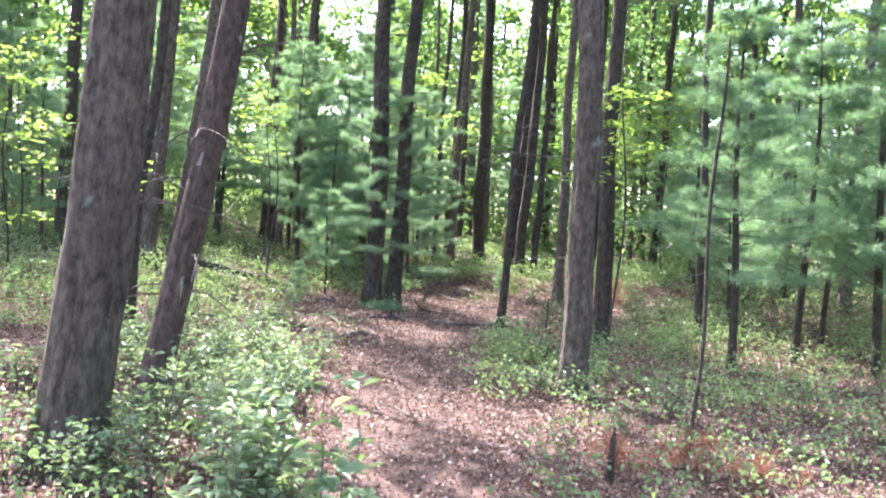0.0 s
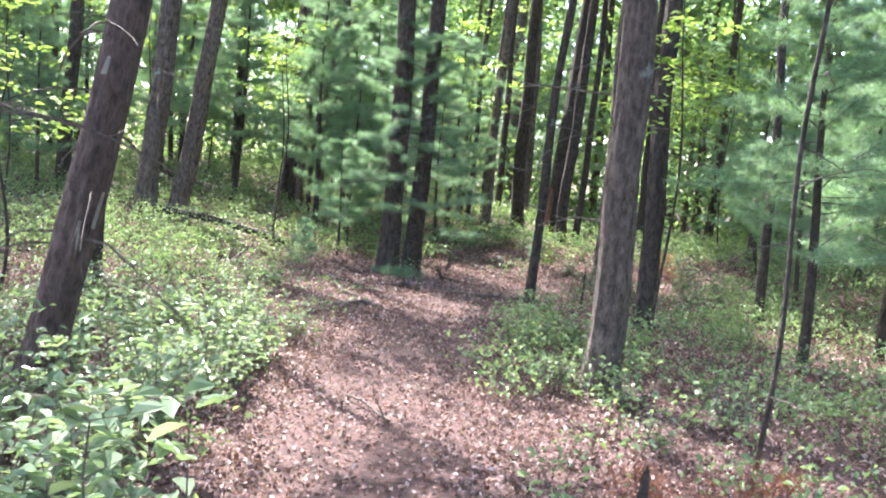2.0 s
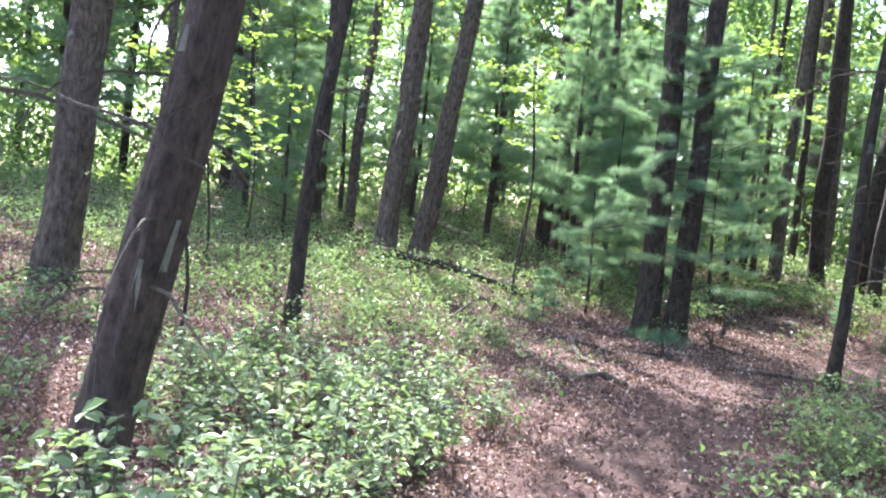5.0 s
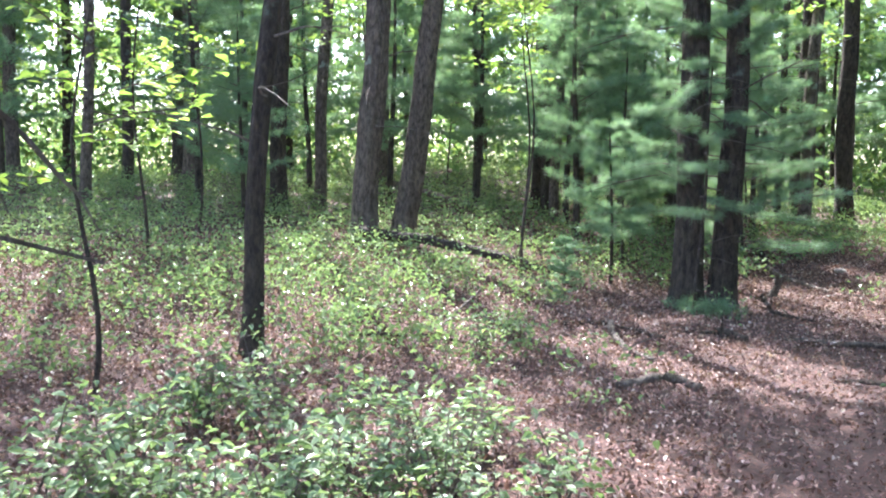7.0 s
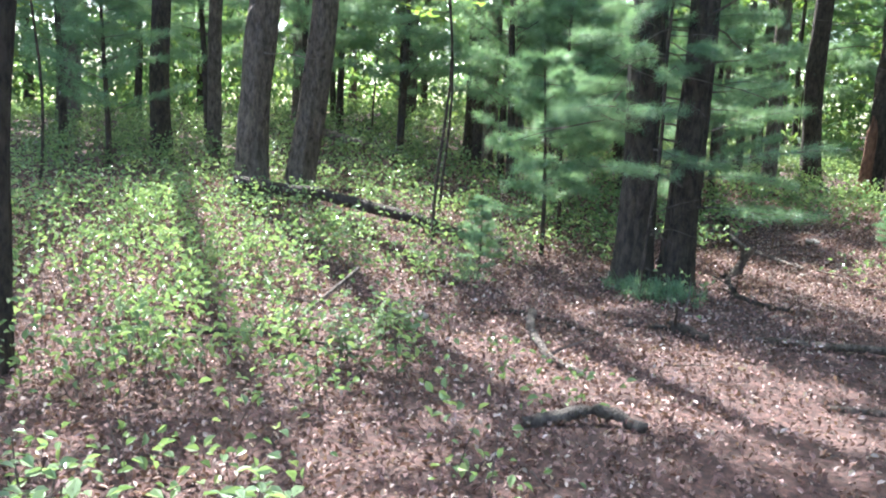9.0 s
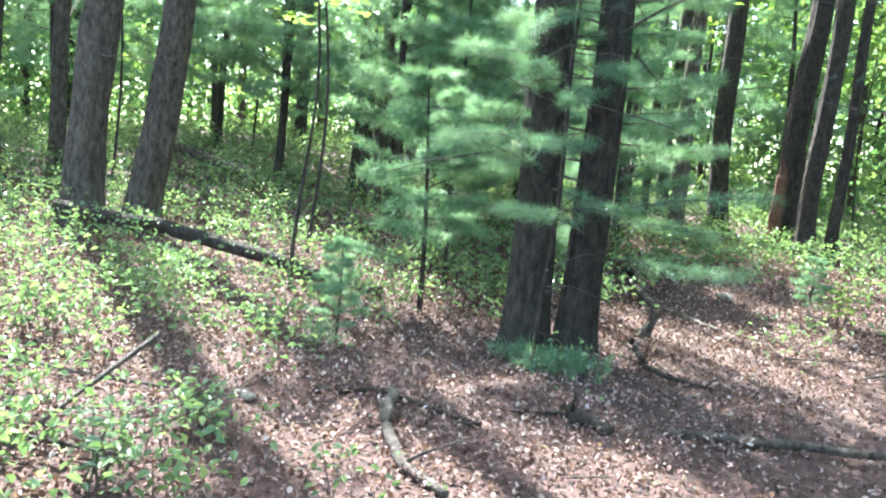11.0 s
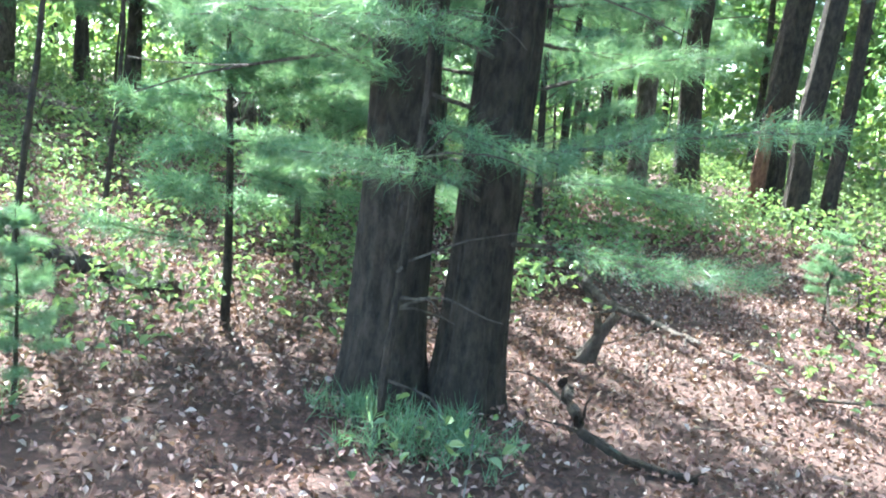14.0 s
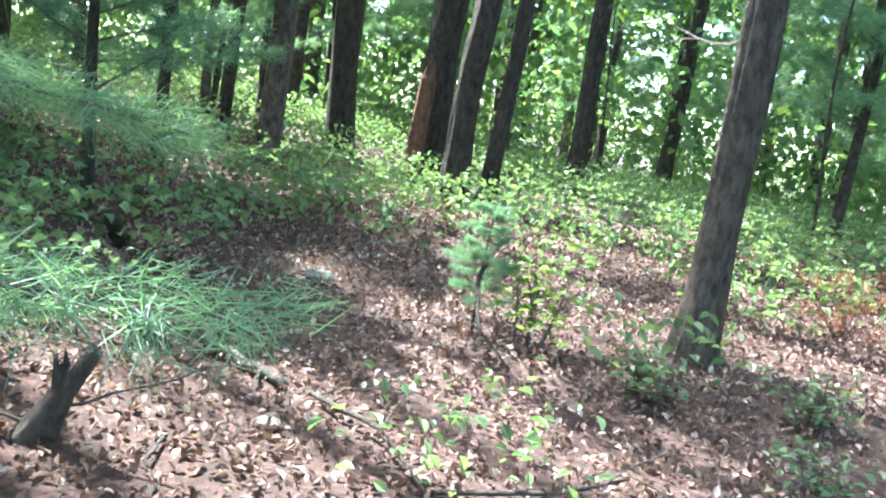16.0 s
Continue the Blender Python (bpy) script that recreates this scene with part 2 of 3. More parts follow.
# Ground spots to keep sunlit; crown clumps that would shade them are left out.
SUNNY = [(-4.4, 8.9, 0.8), (-4.1, 10.1, 0.7), (-6.0, 11.5, 0.9), (-5.1, 11.2, 0.8), (-4.9, 12.4, 0.6), (-3.6, 11.1, 0.35), (-1.2, 7.6, 0.5), (-0.4, 8.5, 0.5), (0.7, 7.4, 0.6), (1.3, 6.9, 0.5),
         (2.1, 7.4, 0.45), (0.9, 17.7, 0.7), (4.3, 19.3, 0.8), (-1.3, 11.6, 0.4), (-1.8, 12.2, 0.45), (-0.5, 12.2, 0.25), (-1.1, 13.7, 0.35), (-1.2, 15.7, 0.6), (-4.4, 12.9, 0.5), (-3.7, 13.7, 0.4),
         (-2.7, 15.8, 0.5), (-1.5, 14.3, 0.35), (-3.6, 12.4, 0.35), (-1.1, 18.3, 0.4), (-2.0, 16.6, 0.5), (-6.3, 14.8, 0.9), (-6.8, 13.0, 0.6), (-1.5, 8.9, 0.35), (1.2, 5.2, 0.6), (2.3, 4.4, 0.4), (-3.0, 17.3, 0.5), (-2, 27, 2),
         (-4.5, 16.0, 1.2), (-3.5, 18.0, 1.0), (-5.6, 17.4, 1.0), (-4.6, 19.6, 1.2), (0.4, 18.6, 0.8), (4.5, 13.0, 1.2), (5.6, 11.2, 1.0), (-3.0, 20.5, 0.9), (-0.6, 21, 1.2), (-7.6, 16.4, 1.0)]


def shades_a_sunny_spot(p, r):
    k = (p.z - 0.1) / SUN.z
    x, y = p.x - SUN.x * k, p.y - SUN.y * k
    return any(math.hypot(x - a, y - c) < s + r * 0.75 for a, c, s in SUNNY)


def crown_mesh(seed, low, high, spread_r, clumps, per, size, at=None, tip=(0, 0)):
    rng, cs = random.Random(seed), []
    for _ in range(clumps):
        h = rng.uniform(0, 1)
        rr = spread_r * (1 - 0.55 * h) * math.sqrt(rng.random())
        a = rng.uniform(0, 2 * math.pi)
        z = low + (high - low) * h
        p = Vector((tip[0] * z + rr * math.cos(a), tip[1] * z + rr * math.sin(a), z))
        rad = rng.uniform(0.5, 1.0)
        if at and shades_a_sunny_spot(p + Vector(at), rad):
            continue
        for _ in range(per):
            cs.append((p.x + rng.gauss(0, rad * 0.55), p.y + rng.gauss(0, rad * 0.55), p.z + rng.gauss(0, rad * 0.3)))
    if not cs:
        cs = [(0, 0, high)]
    return leaves(cs, 0.6, np.random.RandomState(seed).uniform(0.7, 1.3, len(cs)) * size, seed, 0.6)


def dead_boughs(parent, seed, n, lx, ly, dia, z0, z1, ln):
    rng = random.Random(seed)
    for _ in range(n):
        z, a = rng.uniform(z0, z1), rng.uniform(0, 2 * math.pi)
        pts, t = limb(rng, (lx * z + math.cos(a) * dia * 0.4, ly * z + math.sin(a) * dia * 0.4, z), (math.cos(a), math.sin(a), rng.uniform(-0.1, 0.4)), ln * rng.uniform(0.4, 1.2), 0.012, 0.003, 0.12, 6, 0.2, 4)
        fork = limb(rng, pts[3], (math.cos(a + 0.9), math.sin(a + 0.9), 0.1), ln * 0.4, 0.006, 0.002, 0.1, 4, 0.25, 3)[1]
        part("dead_branch", joined([t, fork]), TWIG, parent, "bare dry side branch")


def tree(name, x, y, dia, lx, ly, seed, fine, bark, label, category, low=8.5, top=17.0, dead=5, crown=26, group="forest trees"):
    base = new(name)
    base.location = (x, y, ground_z(x, y) - 0.02)
    smooth(part("trunk", trunk_mesh(dia, lx, ly, top, seed, fine), bark, base))
    # Crown sits mostly out of view, added to shade the ground around SUNNY.
    if crown:
        part("crown", crown_mesh(seed, low, top + 1, 3.4, crown, 55, 0.24, base.location, (lx, ly)), LEAF_CANOPY, base)
    if dead:
        dead_boughs(base, seed + 50, dead, lx, ly, dia, 1.3, 6.0, 1.3)
    return tagged(base, label, category, group)


PINE_BIG = "tall pine with ridged grey-brown bark patched with lichen"
PINE_DARK = "tall dark pine trunk rising from the leaf litter"
OAK_FAR = "slender forest tree with dark bark and high crown"
# name, x, y, diameter, lean in x and y, fine bark, bark, label, dead branches
NEAR = [
    ("pine_tree", 2.46, 9.05, 0.28, 0.0, 0.0, BARK, PINE_BIG + " beside the path", 6),
    ("pine_tree", 0.53, 4.48, 0.42, 0.085, 0.045, BARK, PINE_BIG, 2),
    ("pine_tree", -5.76, 7.3, 0.44, 0.05, 0.06, BARK, PINE_BIG, 4),
    ("pine_tree", -3.63, 8.95, 0.15, 0.035, 0.06, BARK_DARK, "slim dark pine with torn pale bark flakes", 14),
    ("pine_tree", -7.73, 13.27, 0.38, 0.03, 0.04, BARK, "stout pine of a leaning pair above a fallen log", 5),
    ("pine_tree", -7.45, 13.75, 0.33, 0.075, 0.09, BARK, "leaning pine of a pair above a fallen log", 5),
    ("pine_tree", -3.02, 14.2, 0.32, 0.0, 0.0, BARK_DARK, "dark twin pine trunk with lichen at its foot", 16),
    ("pine_tree", -2.7, 14.42, 0.27, 0.03, 0.014, BARK_DARK, "dark leaning twin pine trunk with lichen at its foot", 16),
    ("pine_tree", -0.17, 13.55, 0.13, 0.047, 0.02, BARK_DARK, "thin leaning pine beside the path", 10),
    ("oak_tree", -3.55, 22.55, 0.36, 0.05, 0.012, BARK_DARK, "dark leaning trunk of a clump of three", 1),
    ("oak_tree", -2.95, 21.6, 0.26, 0.04, 0.006, BARK_DARK, "dark trunk of a clump of three", 1),
    ("oak_tree", -2.65, 21.85, 0.16, 0.03, 0.0, BARK_DARK, "thin trunk of a clump of three", 1),
    ("oak_tree", -2.2, 25.6, 0.26, 0.0, 0.0, BARK_DARK, OAK_FAR, 2),
    ("oak_tree", -0.7, 18.02, 0.205, 0.01, 0.0, BARK, "single pine trunk with mossy foot in leaf litter", 4),
    ("pine_tree", 1.6, 13.2, 0.24, 0.0, 0.0, BARK_DARK, PINE_DARK, 6),
]
for k, (name, x, y, dia, lx, ly, bark, label, dead) in enumerate(NEAR):
    tree(name, x, y, dia, lx, ly, k + 1, True, bark, label, name.split("_")[0], dead=dead, group="near trees")

MIDDLE = [(-5.8, 25.7, 0.3), (-6.5, 25.3, 0.24), (-10.1, 20.4, 0.36), (-8.8, 18.35, 0.26), (-10.6, 14.5, 0.26), (-10.5, 13.6, 0.34), (-11.0, 10.5, 0.2),
          (-14.4, 12.6, 0.26), (-14.3, 13.9, 0.42), (-8.2, 17.9, 0.2), (-8.2, 18.9, 0.22), (-5.85, 23.2, 0.25), (-7.8, 17.7, 0.2), (-8.8, 20.3, 0.24),
          (-8.2, 29.7, 0.5), (-5.3, 21.2, 0.16), (-4.6, 20.8, 0.27), (-4.75, 23.0, 0.4), (-6.2, 22.4, 0.13), (-1.0, 28.6, 0.3), (-3.6, 36.0, 0.3), (-3.1, 36.2, 0.3), (-2.7, 36.4, 0.3),
          (1.7, 30.0, 0.3), (1.2, 34.0, 0.24), (-4.78, 27.6, 0.16), (5.3, 25.6, 0.3), (2.7, 15.1, 0.16), (4.8, 20.0, 0.3), (7.5, 17.0, 0.28), (3.2, 24.0, 0.3), (8.8, 22.0, 0.3), (-12.5, 17.5, 0.3), (-13.0, 21.0, 0.3)]
for k, (x, y, dia) in enumerate(MIDDLE):
    rng = random.Random(k + 100)
    tree("forest_tree", x, y, dia * 0.85, rng.uniform(-0.02, 0.04), rng.uniform(-0.03, 0.03), k + 100, False, (BARK, BARK_DARK)[k % 2], OAK_FAR, "tree", low=7.5, dead=4, crown=18, group="forest trees")

# far woods: a few kinds of tree, set out over the ground around
FAR = []
for k in range(5):
    base = new("far_tree")
    rng = random.Random(k + 300)
    smooth(part("trunk", trunk_mesh(0.3, rng.uniform(-0.02, 0.02), rng.uniform(-0.02, 0.02), 15, k + 300, False), (BARK_DARK, BARK)[k % 2], base))
    part("crown", crown_mesh(k + 310, 2.2 if k % 2 else 4.0, 16, 3.2, 40, 60, 0.3), (LEAF_CANOPY, LEAF_LIGHT)[k % 4 == 1], base)
    tagged(base, "distant forest tree with a ragged green crown", "tree", "far woods")
    FAR.append(base)
rng = random.Random(5)
spots = []
while len(spots) < 150:
    a, r = rng.uniform(0, 2 * math.pi), rng.uniform(9, 62)
    x, y = -1 + r * math.sin(a), 10 + r * math.cos(a)
    ahead = a if a < math.pi else a - 2 * math.pi
    if not -1.6 < ahead < 0.9 and (r > 30 or rng.random() < 0.6):
        continue
    if -16 < x < 9 and -2 < y < 29 or any(math.hypot(x - p, y - q) < 2.0 for p, q in spots):
        continue
    spots.append((x, y))
for k, (x, y) in enumerate(spots):
    s = rng.uniform(0.75, 1.25)
    m = pose(x, y, ground_z(x, y), 0, 0, rng.uniform(0, 360))
    if k < 5:
        FAR[k].matrix_basis = m
    else:
        copy_thing(FAR[k % 5], m @ Matrix.Diagonal((s, s, rng.uniform(0.85, 1.2), 1)))


# ---- young pines ----
def young_pine(seed, tall, reach, whorls, low=0.25, label="young white pine with soft blue-green needles", dense=1.0, count=36):
    rng = random.Random(seed)
    base = new("young_pine")
    pts = [(0.05 * math.sin(z * 1.1 + seed), 0.05 * math.cos(z * 0.9 + seed) - 0.05 * math.cos(seed), z) for z in np.linspace(-0.05, tall, 14)]
    smooth(part("trunk", joined([tube(pts, [0.012 * tall * (1 - 0.85 * k / 13) + 0.003 for k in range(14)], 8)]), BARK_DARK, base))
    wood, tufts, ways = [], [], []
    for w in range(whorls):
        h = low + (1 - low) * (w + 0.3) / whorls
        z = tall * h
        ln = reach * (1.05 - h) ** 0.7 * rng.uniform(0.75, 1.1) + 0.12
        for a0 in range(5):
            if rng.random() < 0.12:
                continue
            a = a0 * 1.2566 + w * 0.7 + rng.uniform(-0.3, 0.3)
            z = tall * min(0.97, h + rng.uniform(-0.5, 0.5) / whorls)
            o = (0.05 * math.sin(z * 1.1 + seed), 0, z)
            br, t = limb(rng, o, (math.cos(a), math.sin(a), rng.uniform(-0.05, 0.6)), ln * rng.uniform(0.6, 1.15), 0.009, 0.003, 0.03, 7, 0.1, 4)
            wood = [t]
            for i in range(2, 8):
                d = (br[i] - br[i - 1]).normalized()
                tufts.append(br[i]), ways.append(d)
                for s in (-1, 1):
                    if rng.random() < 0.8 * dense:
                        side = (d + Vector((-d.y, d.x, 0.1)) * s * 0.9).normalized()
                        l2 = ln * 0.3 * rng.uniform(0.4, 1.0) * (1.3 - i / 8)
                        q = br[i] + side * l2
                        wood.append(tube([br[i], q], [0.003, 0.0015], 3))
                        tufts.append(q), ways.append(side)
                        if l2 > 0.16:
                            tufts.append(br[i] + side * l2 * 0.5), ways.append(side)
            part("branch", joined(wood), TWIG, base)
    part("needles", needles(tufts, ways, 0.13, count, 0.0031, seed, 0.85), NEEDLE, base)
    return tagged(base, label, "young pine", "young pines")


PINES = [young_pine(1, 4.6, 1.35, 11), young_pine(2, 3.6, 1.25, 9), young_pine(3, 5.4, 1.5, 13, 0.2), young_pine(4, 2.4, 0.9, 7)]
PINE_SPOTS = [(3.63, 11.75, 0, 1.0), (5.3, 13.0, 2, 1.0), (4.6, 15.5, 1, 1.1), (6.6, 15.0, 0, 1.1), (5.6, 18.0, 2, 1.0), (2.9, 17.0, 1, 1.0), (7.8, 13.0, 2, 1.0), (8.0, 19.5, 0, 1.2),
              (3.6, 20.5, 2, 1.0), (1.6, 21.0, 1, 1.0), (6.3, 11.0, 1, 0.9), (-6.6, 16.8, 2, 0.95), (-7.4, 17.6, 0, 1.1), (-9.3, 17.2, 2, 1.0), (-5.9, 18.6, 2, 1.05), (-9.8, 17.6, 0, 1.2), (-6.9, 20.0, 2, 1.1),
              (-4.9, 19.6, 0, 1.0), (-10.8, 16.3, 2, 1.0), (-12.0, 15.2, 0, 1.1), (-9.7, 12.4, 1, 0.9), (-11.5, 12.6, 2, 1.0), (-5.6, 16.6, 1, 0.95), (-12.8, 18.8, 2, 1.2), (-8.0, 22.5, 2, 1.2),
              (-10.5, 22.5, 2, 1.2), (-5.0, 27.0, 2, 1.2), (-7.0, 28.0, 0, 1.3), (-4.2, 17.7, 1, 0.9), (-13.5, 10.0, 0, 1.1), (-12.5, 7.5, 2, 1.0), (1.0, 24.0, 2, 1.1), (3.5, 28.0, 2, 1.2),
              (-2.4, 33.0, 2, 1.3), (6.5, 24.0, 2, 1.2), (-6.3, 22.8, 1, 1.0), (-15.0, 15.5, 2, 1.2), (-14.5, 20.0, 0, 1.3), (0.6, 31.0, 2, 1.2), (2.6, 33.0, 0, 1.3),
              (-4.05, 14.15, 3, 0.85), (-3.75, 12.9, 3, 0.32), (-1.77, 17.5, 3, 0.28), (-4.6, 15.3, 3, 0.8), (4.35, 13.4, 0, 1.05), (-6.2, 18.0, 0, 1.0), (-7.8, 19.4, 1, 1.2)]
for k, (x, y, kind, s) in enumerate(PINE_SPOTS):
    m = pose(x, y, ground_z(x, y) - 0.02, 0, 0, k * 77.0)
    first = k in (0, 1, 2, 40)
    if k in (0, 1, 2, 40):
        PINES[kind].matrix_basis = m
        PINES[kind].scale = (s, s, s)
    else:
        made = copy_thing(PINES[kind], m)
        made.scale = (s, s, s)
        if s < 0.5:
            made["label"] = "tiny pine seedling in the leaf litter"


# ---- leaf litter and undergrowth ----
LOG_A, LOG_B = np.array([(-7.3, 12.55), (-6.4, 13.15)]), np.array([(-6.4, 13.15), (-4.6, 14.0)])


def cover(x, y):
    """How thick the low bushes stand at a place, 0 to 1."""
    n = 0.5 + 0.9 * noise.noise((x * 0.55, y * 0.55, 20.0))
    d = 0.05 + max(0.0, n - 0.2) * 0.75
    if x < -3.0 and y > 8.6 + 0.1 * x:
        d = 0.5 + 0.6 * n
    if x > 1.6 and y > 8.8:
        d = 0.2 + 0.8 * max(0.0, n - 0.15)
    if y > 20:
        d = 0.8 + 0.3 * n
    if -3.2 < x < 0.2 and 11.2 < y < 18.5 or -3.9 < x < -3 and 10.8 < y < 14.5:
        d = 0.04 + max(0, n - 0.75) * 0.4
    if math.hypot(x - 1.35, y - 10.1) < 0.7:
        d = 1.0
    if away(x, y, LOG_A, LOG_B) < 0.3:
        d *= 0.2
    t = away(x, y, TRAIL_A, TRAIL_B)
    if t < 0.75:
        d *= max(0.0, t - 0.35)
    if away(x, y, WALK_A, WALK_B) < 0.5:
        d *= 0.1
    return d


r = np.random.RandomState(11)
pts, sizes, spots = [], [], []
for _ in range(15000):
    x, y = r.uniform(-15, 9), r.uniform(3, 30)
    if r.rand() > cover(x, y) * (0.75 if y < 20 else 0.6):
        continue
    spots.append((x, y))
    z, hi = ground_z(x, y), r.uniform(0.16, 0.46) * (1.0 if y > 8 else 0.8)
    n = 30 if y < 16 else 18
    for _ in range(n):
        h = r.beta(2.2, 1.2)
        pts.append((x + r.normal(0, 0.13), y + r.normal(0, 0.13), z + 0.03 + hi * h))
        sizes.append(r.uniform(0.03, 0.066) * (1 if y < 16 else 1.35))
tagged(part("undergrowth", leaves(pts, 0.55, sizes, 12, 0.55), LEAF), "low green huckleberry bushes over the forest floor", "undergrowth", kind="stuff")
stems = []
for x, y in spots:
    if y < 15 and x > -8:
        for _ in range(2):
            z = ground_z(x, y)
            q = (x + r.normal(0, 0.09), y + r.normal(0, 0.09), z + r.uniform(0.15, 0.38))
            stems.append(tube([(x + r.normal(0, 0.04), y + r.normal(0, 0.04), z - 0.02), q], [0.004, 0.002], 3, cap=False))
tagged(part("stems", joined(stems), TWIG), "thin brown stems of the low bushes", "undergrowth", kind="stuff")

pts, sizes = [], []
while len(pts) < 290000:
    x, y = r.uniform(-9, 6), 3 + 19 * r.rand() ** 1.15
    if away(x, y, TRAIL_A, TRAIL_B) < 0.45 and r.rand() < 0.5:
        continue
    pts.append((x, y, ground_z(x, y) + 0.008 + abs(r.normal(0, 0.024))))
    sizes.append(r.uniform(0.018, 0.046))
tagged(part("leaf_litter", leaves(pts, 0.7, sizes, 13, 0.55, 0.14), LITTER), "fallen brown oak leaves covering the forest floor", "leaf litter", kind="stuff")


# ---- far foliage ----
r = np.random.RandomState(31)
pts, sizes = [], []
for _ in range(2900):
    a, d = r.uniform(-1.75, 0.95), r.uniform(19, 60)
    x, y = -1 + d * math.sin(a), 8 + d * math.cos(a)
    if y < 21 and -16 < x < 8:
        continue
    z = ground_z(x, y) + (r.uniform(0.2, 2.2) if r.rand() < 0.6 else r.uniform(2, 7))
    w = r.uniform(0.5, 1.2)
    for _ in range(46):
        pts.append((x + r.normal(0, w), y + r.normal(0, w), max(ground_z(x, y) + 0.1, z + r.normal(0, w * 0.6))))
        sizes.append(r.uniform(0.13, 0.28))
tagged(part("far_foliage", leaves(pts, 0.8, sizes, 32, 0.6), LEAF_CANOPY), "green thicket of saplings and bushes deep in the woods", "far foliage", kind="stuff")


# ---- broad-leaved bushes and saplings ----
def bush(x, y, tall, stems_n, leaf, per, seed, mat=None, label="leafy green bush with pale broad leaves", spread_r=0.28):
    rng = random.Random(seed)
    base = new("bush")
    base.location = (x, y, ground_z(x, y) - 0.01)
    wood, cs = [], []
    for k in range(stems_n):
        a = rng.uniform(0, 2 * math.pi)
        ps, t = limb(rng, (rng.gauss(0, 0.04), rng.gauss(0, 0.04), -0.03), (math.cos(a) * 0.35, math.sin(a) * 0.35, 1), tall * rng.uniform(0.6, 1.05), 0.008, 0.0025, -0.02, 7, 0.13, 4)
        wood = [t]
        for i in range(3, 8):
            for _ in range(per + 2):
                b2 = rng.uniform(0, 2 * math.pi)
                q = ps[i] + Vector((math.cos(b2), math.sin(b2), rng.uniform(-0.1, 0.35))) * rng.uniform(0.03, spread_r * 0.5)
                wood.append(tube([ps[i], q], [0.002, 0.001], 3, cap=False))
                cs.append(q)
        part("stem", joined(wood), TWIG, base)
    part("leaves", leaves(cs, 0.35, [leaf * rng.uniform(0.6, 1.15) for _ in cs], seed, 0.52, 0.12), mat or LEAF_BIG, base)
    return tagged(base, label, "bush", "bushes by the path")


BUSHES = [(2.95, 3.85, 1.15, 3, 0.11, 3), (2.6, 4.1, 0.85, 4, 0.1, 3), (2.2, 4.35, 0.75, 4, 0.1, 3), (1.45, 4.9, 0.8, 5, 0.085, 3), (1.75, 4.75, 0.75, 5, 0.09, 3), (1.2, 5.4, 0.75, 5, 0.08, 3), (0.95, 5.9, 0.8, 5, 0.08, 3), (0.55, 5.6, 0.7, 5, 0.08, 3),
          (0.5, 6.5, 0.75, 5, 0.075, 3), (0.2, 7.0, 0.65, 5, 0.07, 3), (-0.15, 6.7, 0.6, 5, 0.07, 3), (0.0, 7.7, 0.6, 5, 0.065, 3), (-0.45, 8.0, 0.55, 5, 0.065, 3), (-0.25, 8.5, 0.5, 5, 0.06, 3),
          (-0.9, 6.2, 0.6, 5, 0.07, 3), (-1.4, 7.0, 0.55, 5, 0.065, 3), (-1.6, 8.3, 0.5, 5, 0.065, 3), (-1.06, 8.84, 0.48, 5, 0.065, 3), (-2.1, 7.4, 0.5, 5, 0.065, 3), (-2.4, 8.2, 0.45, 5, 0.06, 3), (-1.35, 8.0, 0.5, 4, 0.065, 3),
          (1.35, 10.15, 0.55, 6, 0.05, 4), (1.6, 10.5, 0.5, 6, 0.05, 4), (2.2, 8.75, 0.35, 5, 0.05, 3), (2.85, 8.75, 0.4, 5, 0.05, 3), (1.55, 16.0, 0.8, 7, 0.07, 4), (1.2, 16.6, 0.7, 7, 0.07, 4), (2.0, 15.6, 0.7, 6, 0.07, 4),
          (-2.7, 10.5, 0.4, 5, 0.06, 3), (-3.0, 11.2, 0.35, 4, 0.06, 3), (-0.2, 17.2, 0.35, 5, 0.055, 3), (-0.9, 17.1, 0.3, 5, 0.055, 3), (-0.3, 16.4, 0.3, 4, 0.05, 3), (3.3, 7.6, 0.3, 4, 0.05, 3), (3.6, 8.6, 0.4, 5, 0.05, 3)]
for k, (x, y, tall, n, leaf, per) in enumerate(BUSHES):
    bush(x, y, tall, n, leaf, per, 400 + k, label="leafy green bush with pale broad leaves" if leaf > 0.06 else "low bush with small green leaves")
rng = random.Random(77)
for k in range(16):
    x, y = rng.uniform(-0.9, 1.0), rng.uniform(5.9, 8.5)
    if away(x, y, WALK_A, WALK_B) > 0.5:
        bush(x, y, rng.uniform(0.4, 0.62), 6, 0.06, 4, 480 + k, label="low bush with small green leaves")
rng = random.Random(78)
placed = 0
while placed < 16:
    x, y = rng.uniform(0.2, 2.7), rng.uniform(3.7, 5.7)
    if away(x, y, WALK_A, WALK_B) > 0.75 and x + y < 7.0:
        bush(x, y, rng.uniform(0.5, 0.85), 5, rng.uniform(0.055, 0.08), 4, 520 + placed)
        placed += 1
placed = 0
while placed < 14:
    x, y = rng.uniform(-2.6, 0.3), rng.uniform(5.6, 9.2)
    if away(x, y, WALK_A, WALK_B) > 0.8 and away(x, y, TRAIL_A, TRAIL_B) > 0.9 and math.hypot(x - 0.4, y - 7.4) > 0.7 and x + y < 7.7:
        bush(x, y, rng.uniform(0.4, 0.7), 6, rng.uniform(0.055, 0.075), 4, 560 + placed)
        placed += 1
bush(-1.45, 17.3, 0.6, 6, 0.06, 4, 470, LEAF_LIGHT, "small yellow-green seedling in the leaf litter")


